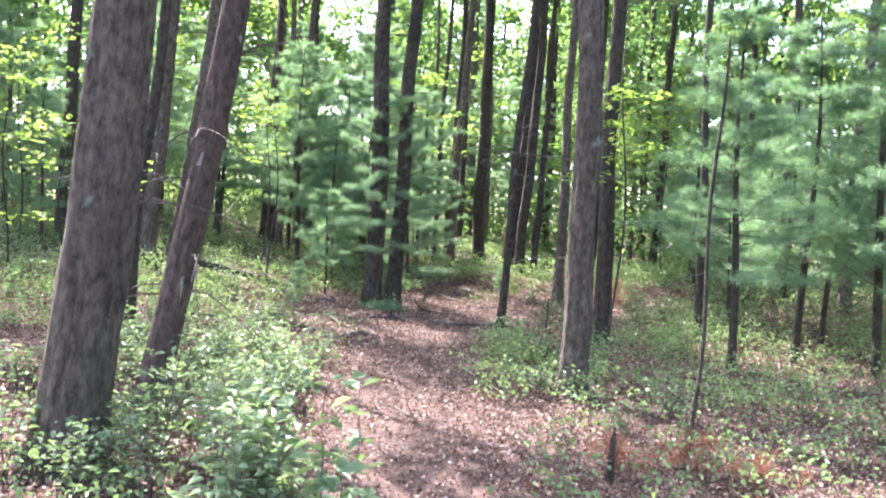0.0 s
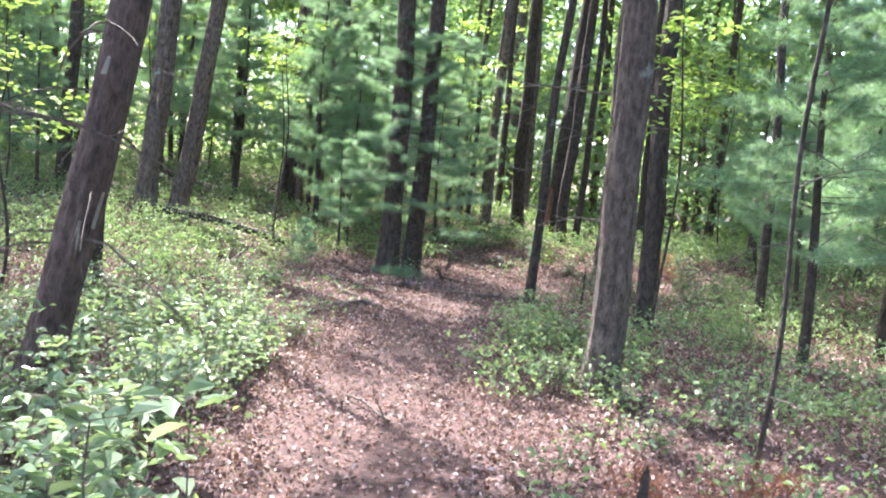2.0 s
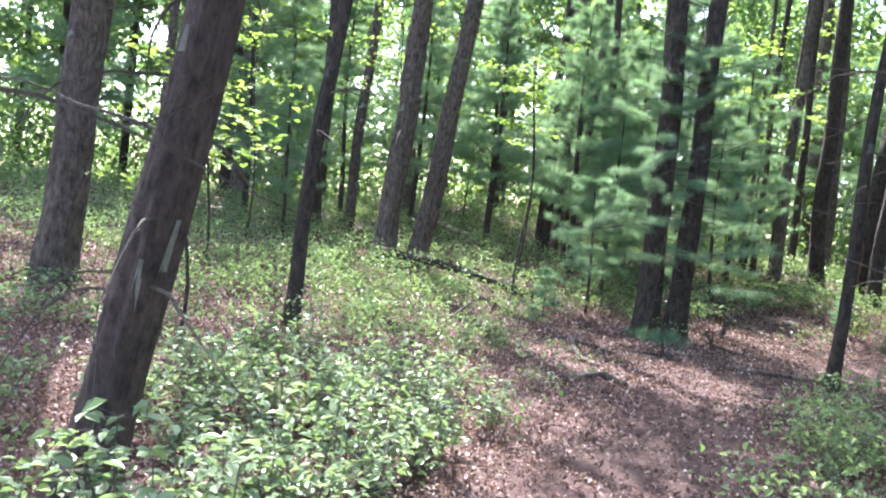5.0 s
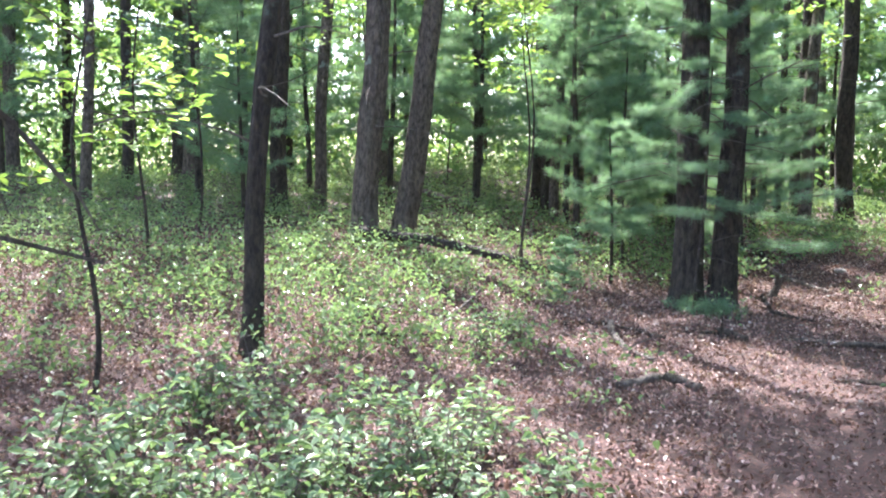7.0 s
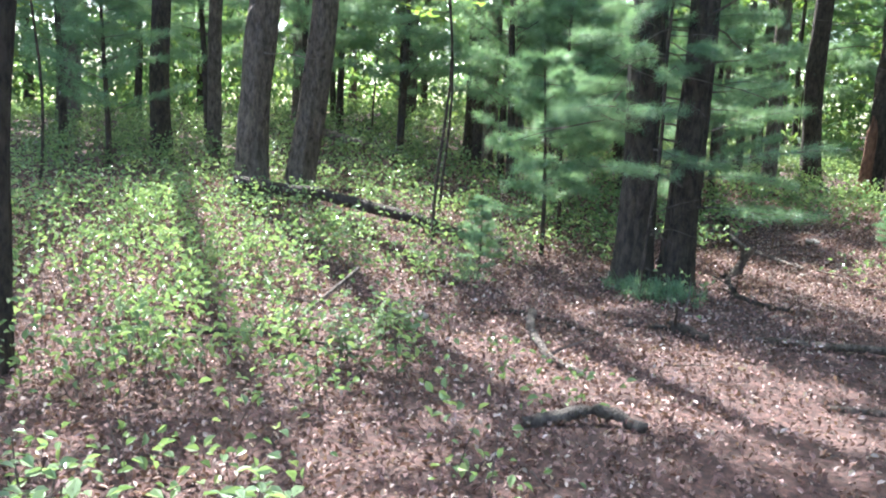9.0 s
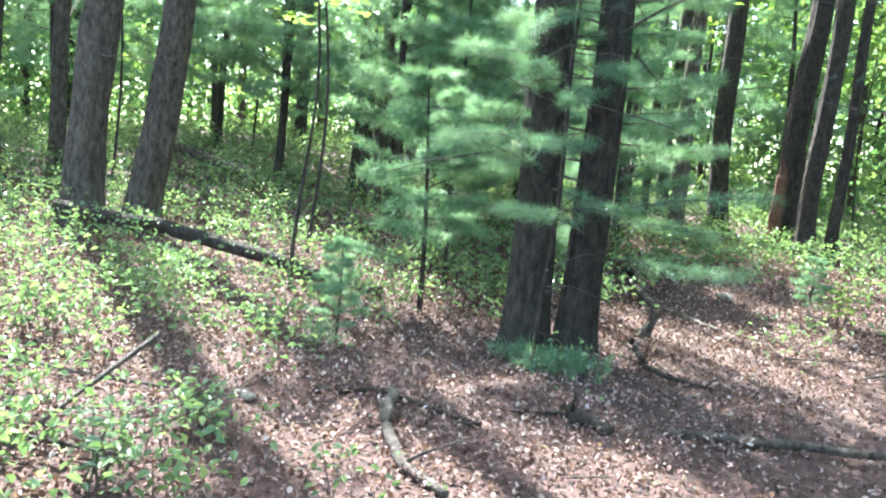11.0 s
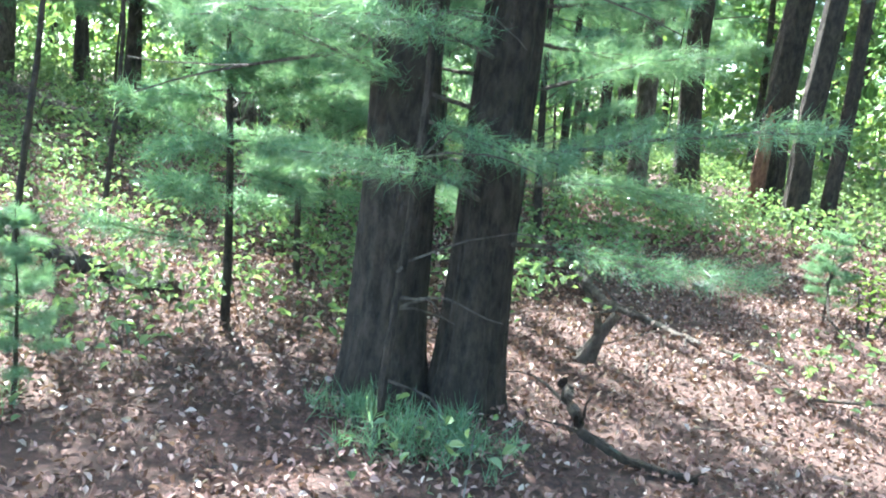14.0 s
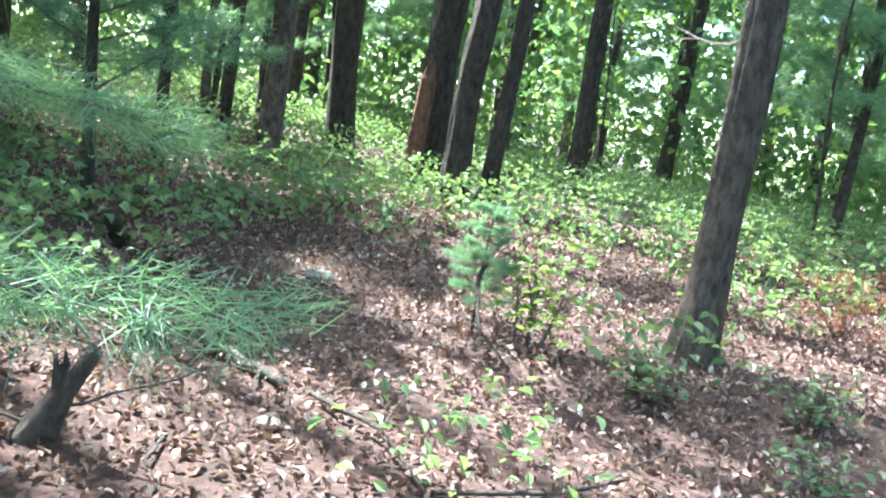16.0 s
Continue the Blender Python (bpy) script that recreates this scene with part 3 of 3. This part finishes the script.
def leafy_sapling(x, y, tall, sprays, seed, reach=1.2, leaf=0.12, trunk=0.02, low=0.55, mat=None):
    rng = random.Random(seed)
    base = new("leafy_sapling")
    base.location = (x, y, ground_z(x, y) - 0.02)
    ps = [(0.06 * math.sin(k * 0.8 + seed), 0.06 * math.cos(k * 0.7 + seed), tall * k / 9) for k in range(10)]
    smooth(part("trunk", joined([tube(ps, [trunk * (1 - 0.08 * k) for k in range(10)], 7)]), BARK_DARK, base))
    cs = []
    for _ in range(sprays):
        z, a = rng.uniform(tall * low, tall), rng.uniform(0, 2 * math.pi)
        br, t = limb(rng, (0, 0, z), (math.cos(a), math.sin(a), rng.uniform(0, 0.4)), reach * rng.uniform(0.5, 1.0), 0.008, 0.002, 0.05, 7, 0.16, 4)
        part("branch", joined([t]), TWIG, base)
        for i in range(2, 8):
            for _ in range(4):
                cs.append(br[i] + Vector((rng.gauss(0, 0.1), rng.gauss(0, 0.1), rng.gauss(0, 0.035))))
    part("leaves", leaves(cs, 0.3, [leaf * rng.uniform(0.6, 1.1) for _ in cs], seed, 0.6, 0.1), mat or LEAF_LIGHT, base, "bright backlit leaves")
    return tagged(base, "slim sapling with sprays of bright green leaves", "sapling", "leafy saplings")


for k, (x, y, tall, sprays, reach) in enumerate([(-4.9, 13.6, 3.6, 9, 1.1), (-6.0, 14.8, 4.2, 10, 1.2), (-3.3, 7.6, 2.4, 7, 1.0), (-2.1, 27.4, 5.0, 26, 1.8), (-0.9, 28.5, 6.0, 26, 2.0), (-3.3, 26.2, 5.0, 18, 1.6), (-1.2, 12.9, 3.6, 0, 1),
                                              (2.2, 11.6, 4.2, 9, 1.0), (-8.8, 11.2, 4.0, 14, 1.4), (-7.0, 9.6, 3.6, 12, 1.3), (-5.6, 20.5, 5.0, 14, 1.5), (0.5, 22.6, 5.0, 16, 1.6), (-6.5, 27.0, 6.5, 22, 1.8), (-11.5, 18.6, 6.0, 18, 1.7), (-9.4, 14.6, 5.5, 16, 1.5), (-8.5, 6.2, 3.6, 14, 1.3)]):
    if sprays:
        leafy_sapling(x, y, tall, sprays, 500 + k, reach, 0.11 if y < 20 else 0.16)


# ---- dead wood ----
def stick(points, r0, r1, mat, name, label, category, sides=7, twigs=0, seed=0, ridge=0.05, group=""):
    rng = random.Random(seed)
    pts = [(x, y, ground_z(x, y) + h) for x, y, h in points]
    fine = []
    for i in range(len(pts) - 1):
        for k in range(6):
            fine.append(Vector(pts[i]).lerp(Vector(pts[i + 1]), k / 6) + Vector((rng.gauss(0, r0 * 0.15), rng.gauss(0, r0 * 0.15), rng.gauss(0, r0 * 0.1))))
    fine.append(Vector(pts[-1]))
    n = len(fine)
    base = smooth(part(name, joined([tube(fine, [r0 + (r1 - r0) * i / (n - 1) for i in range(n)], sides, ridge, seed)]), mat))
    for k in range(twigs):
        i = rng.randrange(1, n - 1)
        part("twig", joined([limb(rng, fine[i], (rng.uniform(-1, 1), rng.uniform(-1, 1), rng.uniform(0, 0.7)), rng.uniform(0.2, 0.5), r1 * 0.7, 0.002, 0.1, 5, 0.2, 4)[1]]), mat, base)
    return tagged(base, label, category, group)


stick([(-7.3, 12.75, 0.3), (-6.4, 13.35, 0.25), (-5.5, 13.9, 0.12), (-5.05, 14.15, 0.04)], 0.075, 0.06, BARK_DARK, "fallen_log", "fallen grey-brown log propped on the undergrowth", "log", 14, 0, 1, 0.08)
stick([(-4.98, 14.12, 0.06), (-4.55, 14.25, 0.05)], 0.075, 0.06, BARK_DARK, "log_piece", "short dark broken piece of a rotten log", "log", 12, 0, 2, 0.1)
stick([(-11.2, 16.6, 0.35), (-9.4, 16.9, 0.2), (-8.6, 17.2, 0.1)], 0.08, 0.05, BARK, "fallen_log", "fallen log under the young pines", "log", 10, 0, 3, 0.08)
stick([(-2.72, 12.35, 0.06), (-2.4, 11.9, 0.09), (-2.05, 11.65, 0.03), (-1.75, 11.6, 0.02)], 0.035, 0.02, TWIG, "dead_branch", "crooked dead branch on the leaf litter", "branch", 8, 2, 4, group="fallen branches")
stick([(-3.45, 11.3, 0.34), (-3.42, 10.95, 0.18), (-3.36, 10.6, 0.0)], 0.016, 0.012, TWIG, "upright_stick", "bent dead stick standing in the leaves", "stick", 6, 1, 5, group="fallen branches")
stick([(-4.7, 10.6, 0.05), (-3.9, 11.1, 0.04), (-3.2, 11.6, 0.03)], 0.014, 0.007, TWIG, "dead_branch", "thin dead branch lying on leaves", "branch", 6, 2, 6, group="fallen branches")
stick([(-3.7, 9.9, 0.04), (-3.3, 10.4, 0.04), (-2.8, 10.75, 0.03)], 0.018, 0.01, BARK_DARK, "dead_branch", "dark dead branch lying on leaves", "branch", 6, 1, 7, group="fallen branches")
stick([(1.75, 7.0, 0.03), (1.35, 7.3, 0.05), (1.1, 7.4, 0.02)], 0.012, 0.008, TWIG, "dead_branch", "thin pale stick across the sunny path", "branch", 6, 1, 8, group="fallen branches")
stick([(-3.3, 16.75, 0.12), (-2.95, 16.5, 0.09), (-2.6, 16.45, 0.05), (-2.2, 16.25, 0.02)], 0.035, 0.018, TWIG, "dead_branch", "forked dead branch in the leaf litter", "branch", 8, 4, 9, group="fallen branches")
stick([(-3.5, 17.0, 0.25), (-3.2, 16.7, 0.1), (-3.0, 16.4, 0.03)], 0.04, 0.02, BARK_DARK, "dead_branch", "dark broken limb resting on the ground", "branch", 8, 3, 10, group="fallen branches")
stick([(-1.75, 17.9, 0.45), (-1.78, 17.45, 0.3), (-1.7, 17.2, 0.1), (-1.5, 17.0, 0.02)], 0.012, 0.008, BARK_DARK, "arched_stem", "thin arched dead stem above the leaves", "stick", 6, 1, 11, group="fallen branches")
stick([(-2.1, 16.2, 0.03), (-1.75, 16.0, 0.05), (-1.4, 15.6, 0.02)], 0.012, 0.006, TWIG, "dead_branch", "thin dead twig on the leaf litter", "branch", 5, 2, 12, group="fallen branches")
stick([(-1.5, 15.75, 0.02), (-1.15, 15.9, 0.05), (-0.95, 16.1, 0.06)], 0.01, 0.006, TWIG, "dead_branch", "pale dead twig on the leaf litter", "branch", 5, 1, 13, group="fallen branches")
stick([(-0.95, 15.6, 0.02), (-0.7, 15.9, 0.07), (-0.5, 16.25, 0.03)], 0.012, 0.007, TWIG, "dead_branch", "forked dead twig on the leaf litter", "branch", 5, 3, 14, group="fallen branches")
# Two low ridges stand in for dark shadow bands across the path.
stick([(-1.5, 13.2, 0.02), (-0.9, 13.7, 0.05), (-0.2, 14.1, 0.03)], 0.03, 0.025, BARK, "shadow_ridge", "low root-like ridge standing in for a shadow band across the path", "root", 10, 0, 15)
stick([(-0.6, 12.4, 0.0), (0.1, 12.6, 0.02), (0.6, 13.1, 0.0)], 0.025, 0.02, BARK, "shadow_ridge", "low root-like ridge standing in for a shadow band across the path", "root", 10, 0, 16)
stick([(-3.1, 12.1, 0.02), (-2.8, 12.4, 0.03), (-2.2, 12.5, 0.02)], 0.022, 0.012, BARK_DARK, "dead_branch", "dark dead branch near the twin pines", "branch", 7, 2, 17, group="fallen branches")
stick([(-1.5, 10.7, 0.02), (-1.25, 11.0, 0.07), (-1.0, 11.05, 0.02)], 0.04, 0.03, TWIG, "dead_branch", "curved dead branch in the leaf litter", "branch", 8, 0, 18, group="fallen branches")
for k in range(46):
    rng = random.Random(900 + k)
    x, y, a, ln = rng.uniform(-5, 1.2), rng.uniform(9, 18.5), rng.uniform(0, 6.28), rng.uniform(0.15, 0.4)
    if away(x, y, WALK_A, WALK_B) > 0.3:
        stick([(x, y, 0.025), (x + ln * 0.5 * math.cos(a), y + ln * 0.5 * math.sin(a), 0.035), (x + ln * math.cos(a + 0.3), y + ln * math.sin(a + 0.3), 0.02)], 0.007, 0.003, TWIG, "dead_twig", "small dead twig on the leaf litter", "twig", 5, 0, 900 + k, group="fallen twigs")


def snag(name, x, y, dia, tall, lx, ly, mat, label, category, seed, branches=0, ragged=0.25, split=0.0):
    """A broken-off stem with a splintered top."""
    base = new(name)
    base.location = (x, y, ground_z(x, y) - 0.02)
    zs = [-0.08, 0, 0.04, 0.1, 0.18] + list(np.linspace(0.3, tall, max(4, int(tall / 0.15))))
    vs, fs = tube([(lx * z + 0.02 * math.sin(z * 3 + seed), ly * z, z) for z in zs], [dia / 2 * (0.45 if z == zs[-1] else 1) * (1 - 0.2 * max(z, 0) / tall) * (1 + 0.35 * math.exp(-max(z, 0) / 0.12)) for z in zs], 20, 0.22, seed)
    rng = random.Random(seed)
    for k in range(20):
        vs[-1 - k] = vs[-1 - k] + Vector((0, 0, rng.uniform(-ragged, ragged) * 0.8))
    part("stem", joined([(vs, fs)]), mat, base)
    for k in range(branches):
        z, a = rng.uniform(tall * 0.1, tall * 0.95), rng.uniform(0, 6.28)
        part("twig", joined([limb(rng, (lx * z, ly * z, z), (math.cos(a), math.sin(a), rng.uniform(-0.3, 0.5)), rng.uniform(0.2, 0.7), 0.007, 0.002, 0.15, 7, 0.25, 4)[1]]), TWIG, base, "bare twig")
    return tagged(base, label, category)


snag("broken_tree", -3.5, 22.0, 0.2, 1.25, 0.0, 0.0, RED_WOOD, "reddish broken trunk beside a clump of trees", "snag", 61)
snag("tree_stub", -2.6, 15.42, 0.075, 0.13, 0.5, 0.2, TWIG, "pale grey-brown rotten stub in the leaf litter", "stump", 62, 4, 0.22)
snag("tree_stub", 3.61, 6.23, 0.045, 0.34, 0.0, 0.0, BARK_DARK, "thin dark broken stub in dead needles", "stump", 63, 0, 0.08)
stick([(-2.3, 14.6, 0.16), (-2.1, 14.4, 0.06), (-1.85, 14.3, 0.04), (-1.6, 14.4, 0.02)], 0.03, 0.015, BARK_DARK, "dead_branch", "dark gnarled root and twigs beside the twin pines", "branch", 9, 6, 64, 0.3, group="fallen branches")
stick([(-2.0, 13.1, 0.03), (-1.85, 13.0, 0.06), (-1.65, 13.0, 0.02)], 0.05, 0.03, BARK_DARK, "dead_branch", "dark rotten root on a leaf mound", "branch", 9, 2, 65, 0.3, group="fallen branches")
snag("dead_sapling", -2.62, 13.72, 0.034, 2.6, 0.02, 0.05, BARK_DARK, "dead dark sapling with bare twigs before the twin pines", "dead sapling", 67, 22, 0.1)
snag("dead_sapling", 0.48, 13.95, 0.03, 0.6, 0.0, 0.0, BARK_DARK, "thin bare dead stem beside the path", "dead sapling", 69, 1, 0.05)
snag("pine_sapling", 3.94, 7.42, 0.03, 3.2, 0.03, -0.03, BARK_DARK, "thin dark sapling with few twigs", "sapling", 68, 6, 0.1)

# the dead leaning tree with peeling bark
dead = tree("dead_tree", 0.0, 5.68, 0.24, 0.12, 0.13, 71, True, BARK_DEAD, "leaning dead tree with peeling reddish bark and bare twigs", "tree", dead=10, crown=0, top=9.0, group="near trees")
rng = random.Random(72)
for k in range(14):
    z, a = rng.uniform(0.8, 3.6), rng.uniform(0, 6.28)
    ps, t = limb(rng, (0.12 * z + 0.115 * math.cos(a), 0.13 * z + 0.115 * math.sin(a), z), (math.cos(a), math.sin(a), 0.2), rng.uniform(0.4, 1.1), 0.01, 0.002, 0.4, 9, 0.25, 4)
    part("twig", joined([t]), TWIG, dead, "bare hanging twig")
for k in range(9):
    z, a = rng.uniform(0.7, 3.2), rng.uniform(0, 6.28)
    c, d = Vector((0.12 * z, 0.13 * z, z)), Vector((math.cos(a), math.sin(a), 0))
    s = Vector((-d.y, d.x, 0)) * rng.uniform(0.008, 0.022)
    h = Vector((0.03, 0.03, rng.uniform(0.1, 0.28)))
    a0, b0 = c + d * 0.112, c + d * rng.uniform(0.12, 0.145) + h
    th = d * 0.006
    vs = [a0 - s, a0 + s, b0 + s * 0.5, b0 - s * 0.5]
    part("bark_flake", ([*vs, *[v + th for v in vs]], [], [(3, 2, 1, 0), (4, 5, 6, 7), (0, 1, 5, 4), (1, 2, 6, 5), (2, 3, 7, 6), (3, 0, 4, 7)]), GREY_WOOD, dead, "loose pale bark flake")


# ---- pine boughs round the twin pines ----
def bough(parent, rng, start, a, ln, rise, seed):
    br, t = limb(rng, start, (math.cos(a), math.sin(a), rise), ln, 0.012, 0.003, 0.06, 9, 0.11, 5)
    wood, tufts, ways = [t], [], []
    for i in range(3, 10):
        d = (br[i] - br[i - 1]).normalized()
        tufts.append(br[i]), ways.append(d)
        for s in (-1, 1):
            side = (d + Vector((-d.y, d.x, 0.05)) * s * 0.9).normalized()
            l2 = ln * 0.32 * rng.uniform(0.4, 1.0) * (1.25 - i / 10)
            q = br[i] + side * l2
            wood.append(tube([br[i], q], [0.004, 0.002], 3))
            for f in (0.35, 0.7, 1.0):
                tufts.append(br[i] + side * l2 * f), ways.append(side)
    ob = part("bough", joined(wood), TWIG, parent, "low green bough")
    part("needles", needles(tufts, ways, 0.09, 34, 0.0014, seed, 0.7), NEEDLE, ob)


# Low boughs of the twin pines, on added stems hidden inside their trunks.
sapling = new("young_pine")
sapling.location = (-2.69, 14.43, ground_z(-2.69, 14.43))
part("trunk", joined([tube([(0, 0, -0.05), (0.02, 0, 1.2), (0.05, 0.02, 2.6), (0.06, 0.02, 4.2)], [0.03, 0.025, 0.018, 0.008], 8)]), BARK_DARK, sapling)
rng = random.Random(81)
for k in range(42):
    z = 0.75 + 3.3 * (k / 42)
    bough(sapling, rng, (0.02, 0.0, z), k * 2.4 + rng.uniform(-0.4, 0.4), rng.uniform(0.8, 1.45) * (1.1 - z / 7), rng.uniform(0.0, 0.3), 800 + k)
tagged(sapling, "low green boughs of the twin pines on an added hidden stem", "young pine", "young pines")
sapling = new("young_pine")
sapling.location = (-3.02, 14.2, ground_z(-3.02, 14.2))
part("trunk", joined([tube([(0, 0, -0.05), (0.0, 0.02, 1.2), (0.03, 0.0, 2.6), (0.04, 0.0, 4.0)], [0.025, 0.022, 0.016, 0.008], 8)]), BARK_DARK, sapling)
for k in range(20):
    z = 1.25 + 2.7 * (k / 20)
    bough(sapling, rng, (0.0, 0.0, z), k * 2.4 + rng.uniform(-0.4, 0.4), rng.uniform(0.7, 1.2) * (1.1 - z / 7), rng.uniform(0.0, 0.3), 850 + k)
tagged(sapling, "low green boughs of the twin pines on an added hidden stem", "young pine", "young pines")

for k, (x, y, n) in enumerate([(-2.55, 13.75, 26), (-2.35, 13.85, 20), (-3.7, 12.75, 14), (-2.85, 13.85, 16)]):
    rng = random.Random(860 + k)
    base = new("pine_seedling")
    base.location = (x, y, ground_z(x, y))
    tf = [(rng.gauss(0, 0.08), rng.gauss(0, 0.08), rng.uniform(0.02, 0.16)) for _ in range(n)]
    part("stem", joined([tube([(0, 0, -0.02), p], [0.003, 0.0015], 3) for p in tf]), TWIG, base)
    part("needles", needles(tf, [(0, 0, 1)] * n, 0.1, 24, 0.0026, 870 + k, 0.6), NEEDLE, base)
    tagged(base, "tufted green pine seedling at the foot of the twin pines", "pine seedling", "seedlings")

# dead rust-coloured pine sprays
for k, (x, y, hi) in enumerate([(4.05, 6.8, 0.28), (4.5, 6.7, 0.22), (3.55, 6.6, 0.2), (0.5, 18.6, 0.5), (0.75, 18.2, 0.35), (0.2, 19.0, 0.4)]):
    rng = random.Random(890 + k)
    base = new("rust_spray")
    base.location = (x, y, ground_z(x, y))
    tf = [(rng.gauss(0, 0.13), rng.gauss(0, 0.13), rng.uniform(0.03, hi)) for _ in range(22)]
    for p in tf:
        part("stem", joined([tube([(0, 0, -0.02), p], [0.004, 0.002], 3)]), TWIG, base)
    part("needles", needles(tf, [(0, 0, 0.4)] * 22, 0.1, 24, 0.003, 895 + k, 0.7), NEEDLE_RED, base)
    tagged(base, "dead rust-red pine spray on the forest floor", "dead spray", "rust sprays")

# pale chips of wood
for k, (x, y, s) in enumerate([(-2.68, 17.7, 0.07), (-3.25, 11.7, 0.06), (-2.1, 15.9, 0.04)]):
    bm = bmesh.new()
    bmesh.ops.create_icosphere(bm, subdivisions=2, radius=s)
    for v in bm.verts:
        v.co = Vector((v.co.x * 1.4, v.co.y * 0.8, v.co.z * 0.5)) * (1 + 0.35 * noise.noise(v.co * 20 + Vector((k, 0, 0))))
    chip = part("wood_chip", bm, GREY_WOOD)
    chip.location = (x, y, ground_z(x, y) + s * 0.4)
    tagged(chip, "pale weathered chip of wood on the leaves", "wood chip", "wood chips")
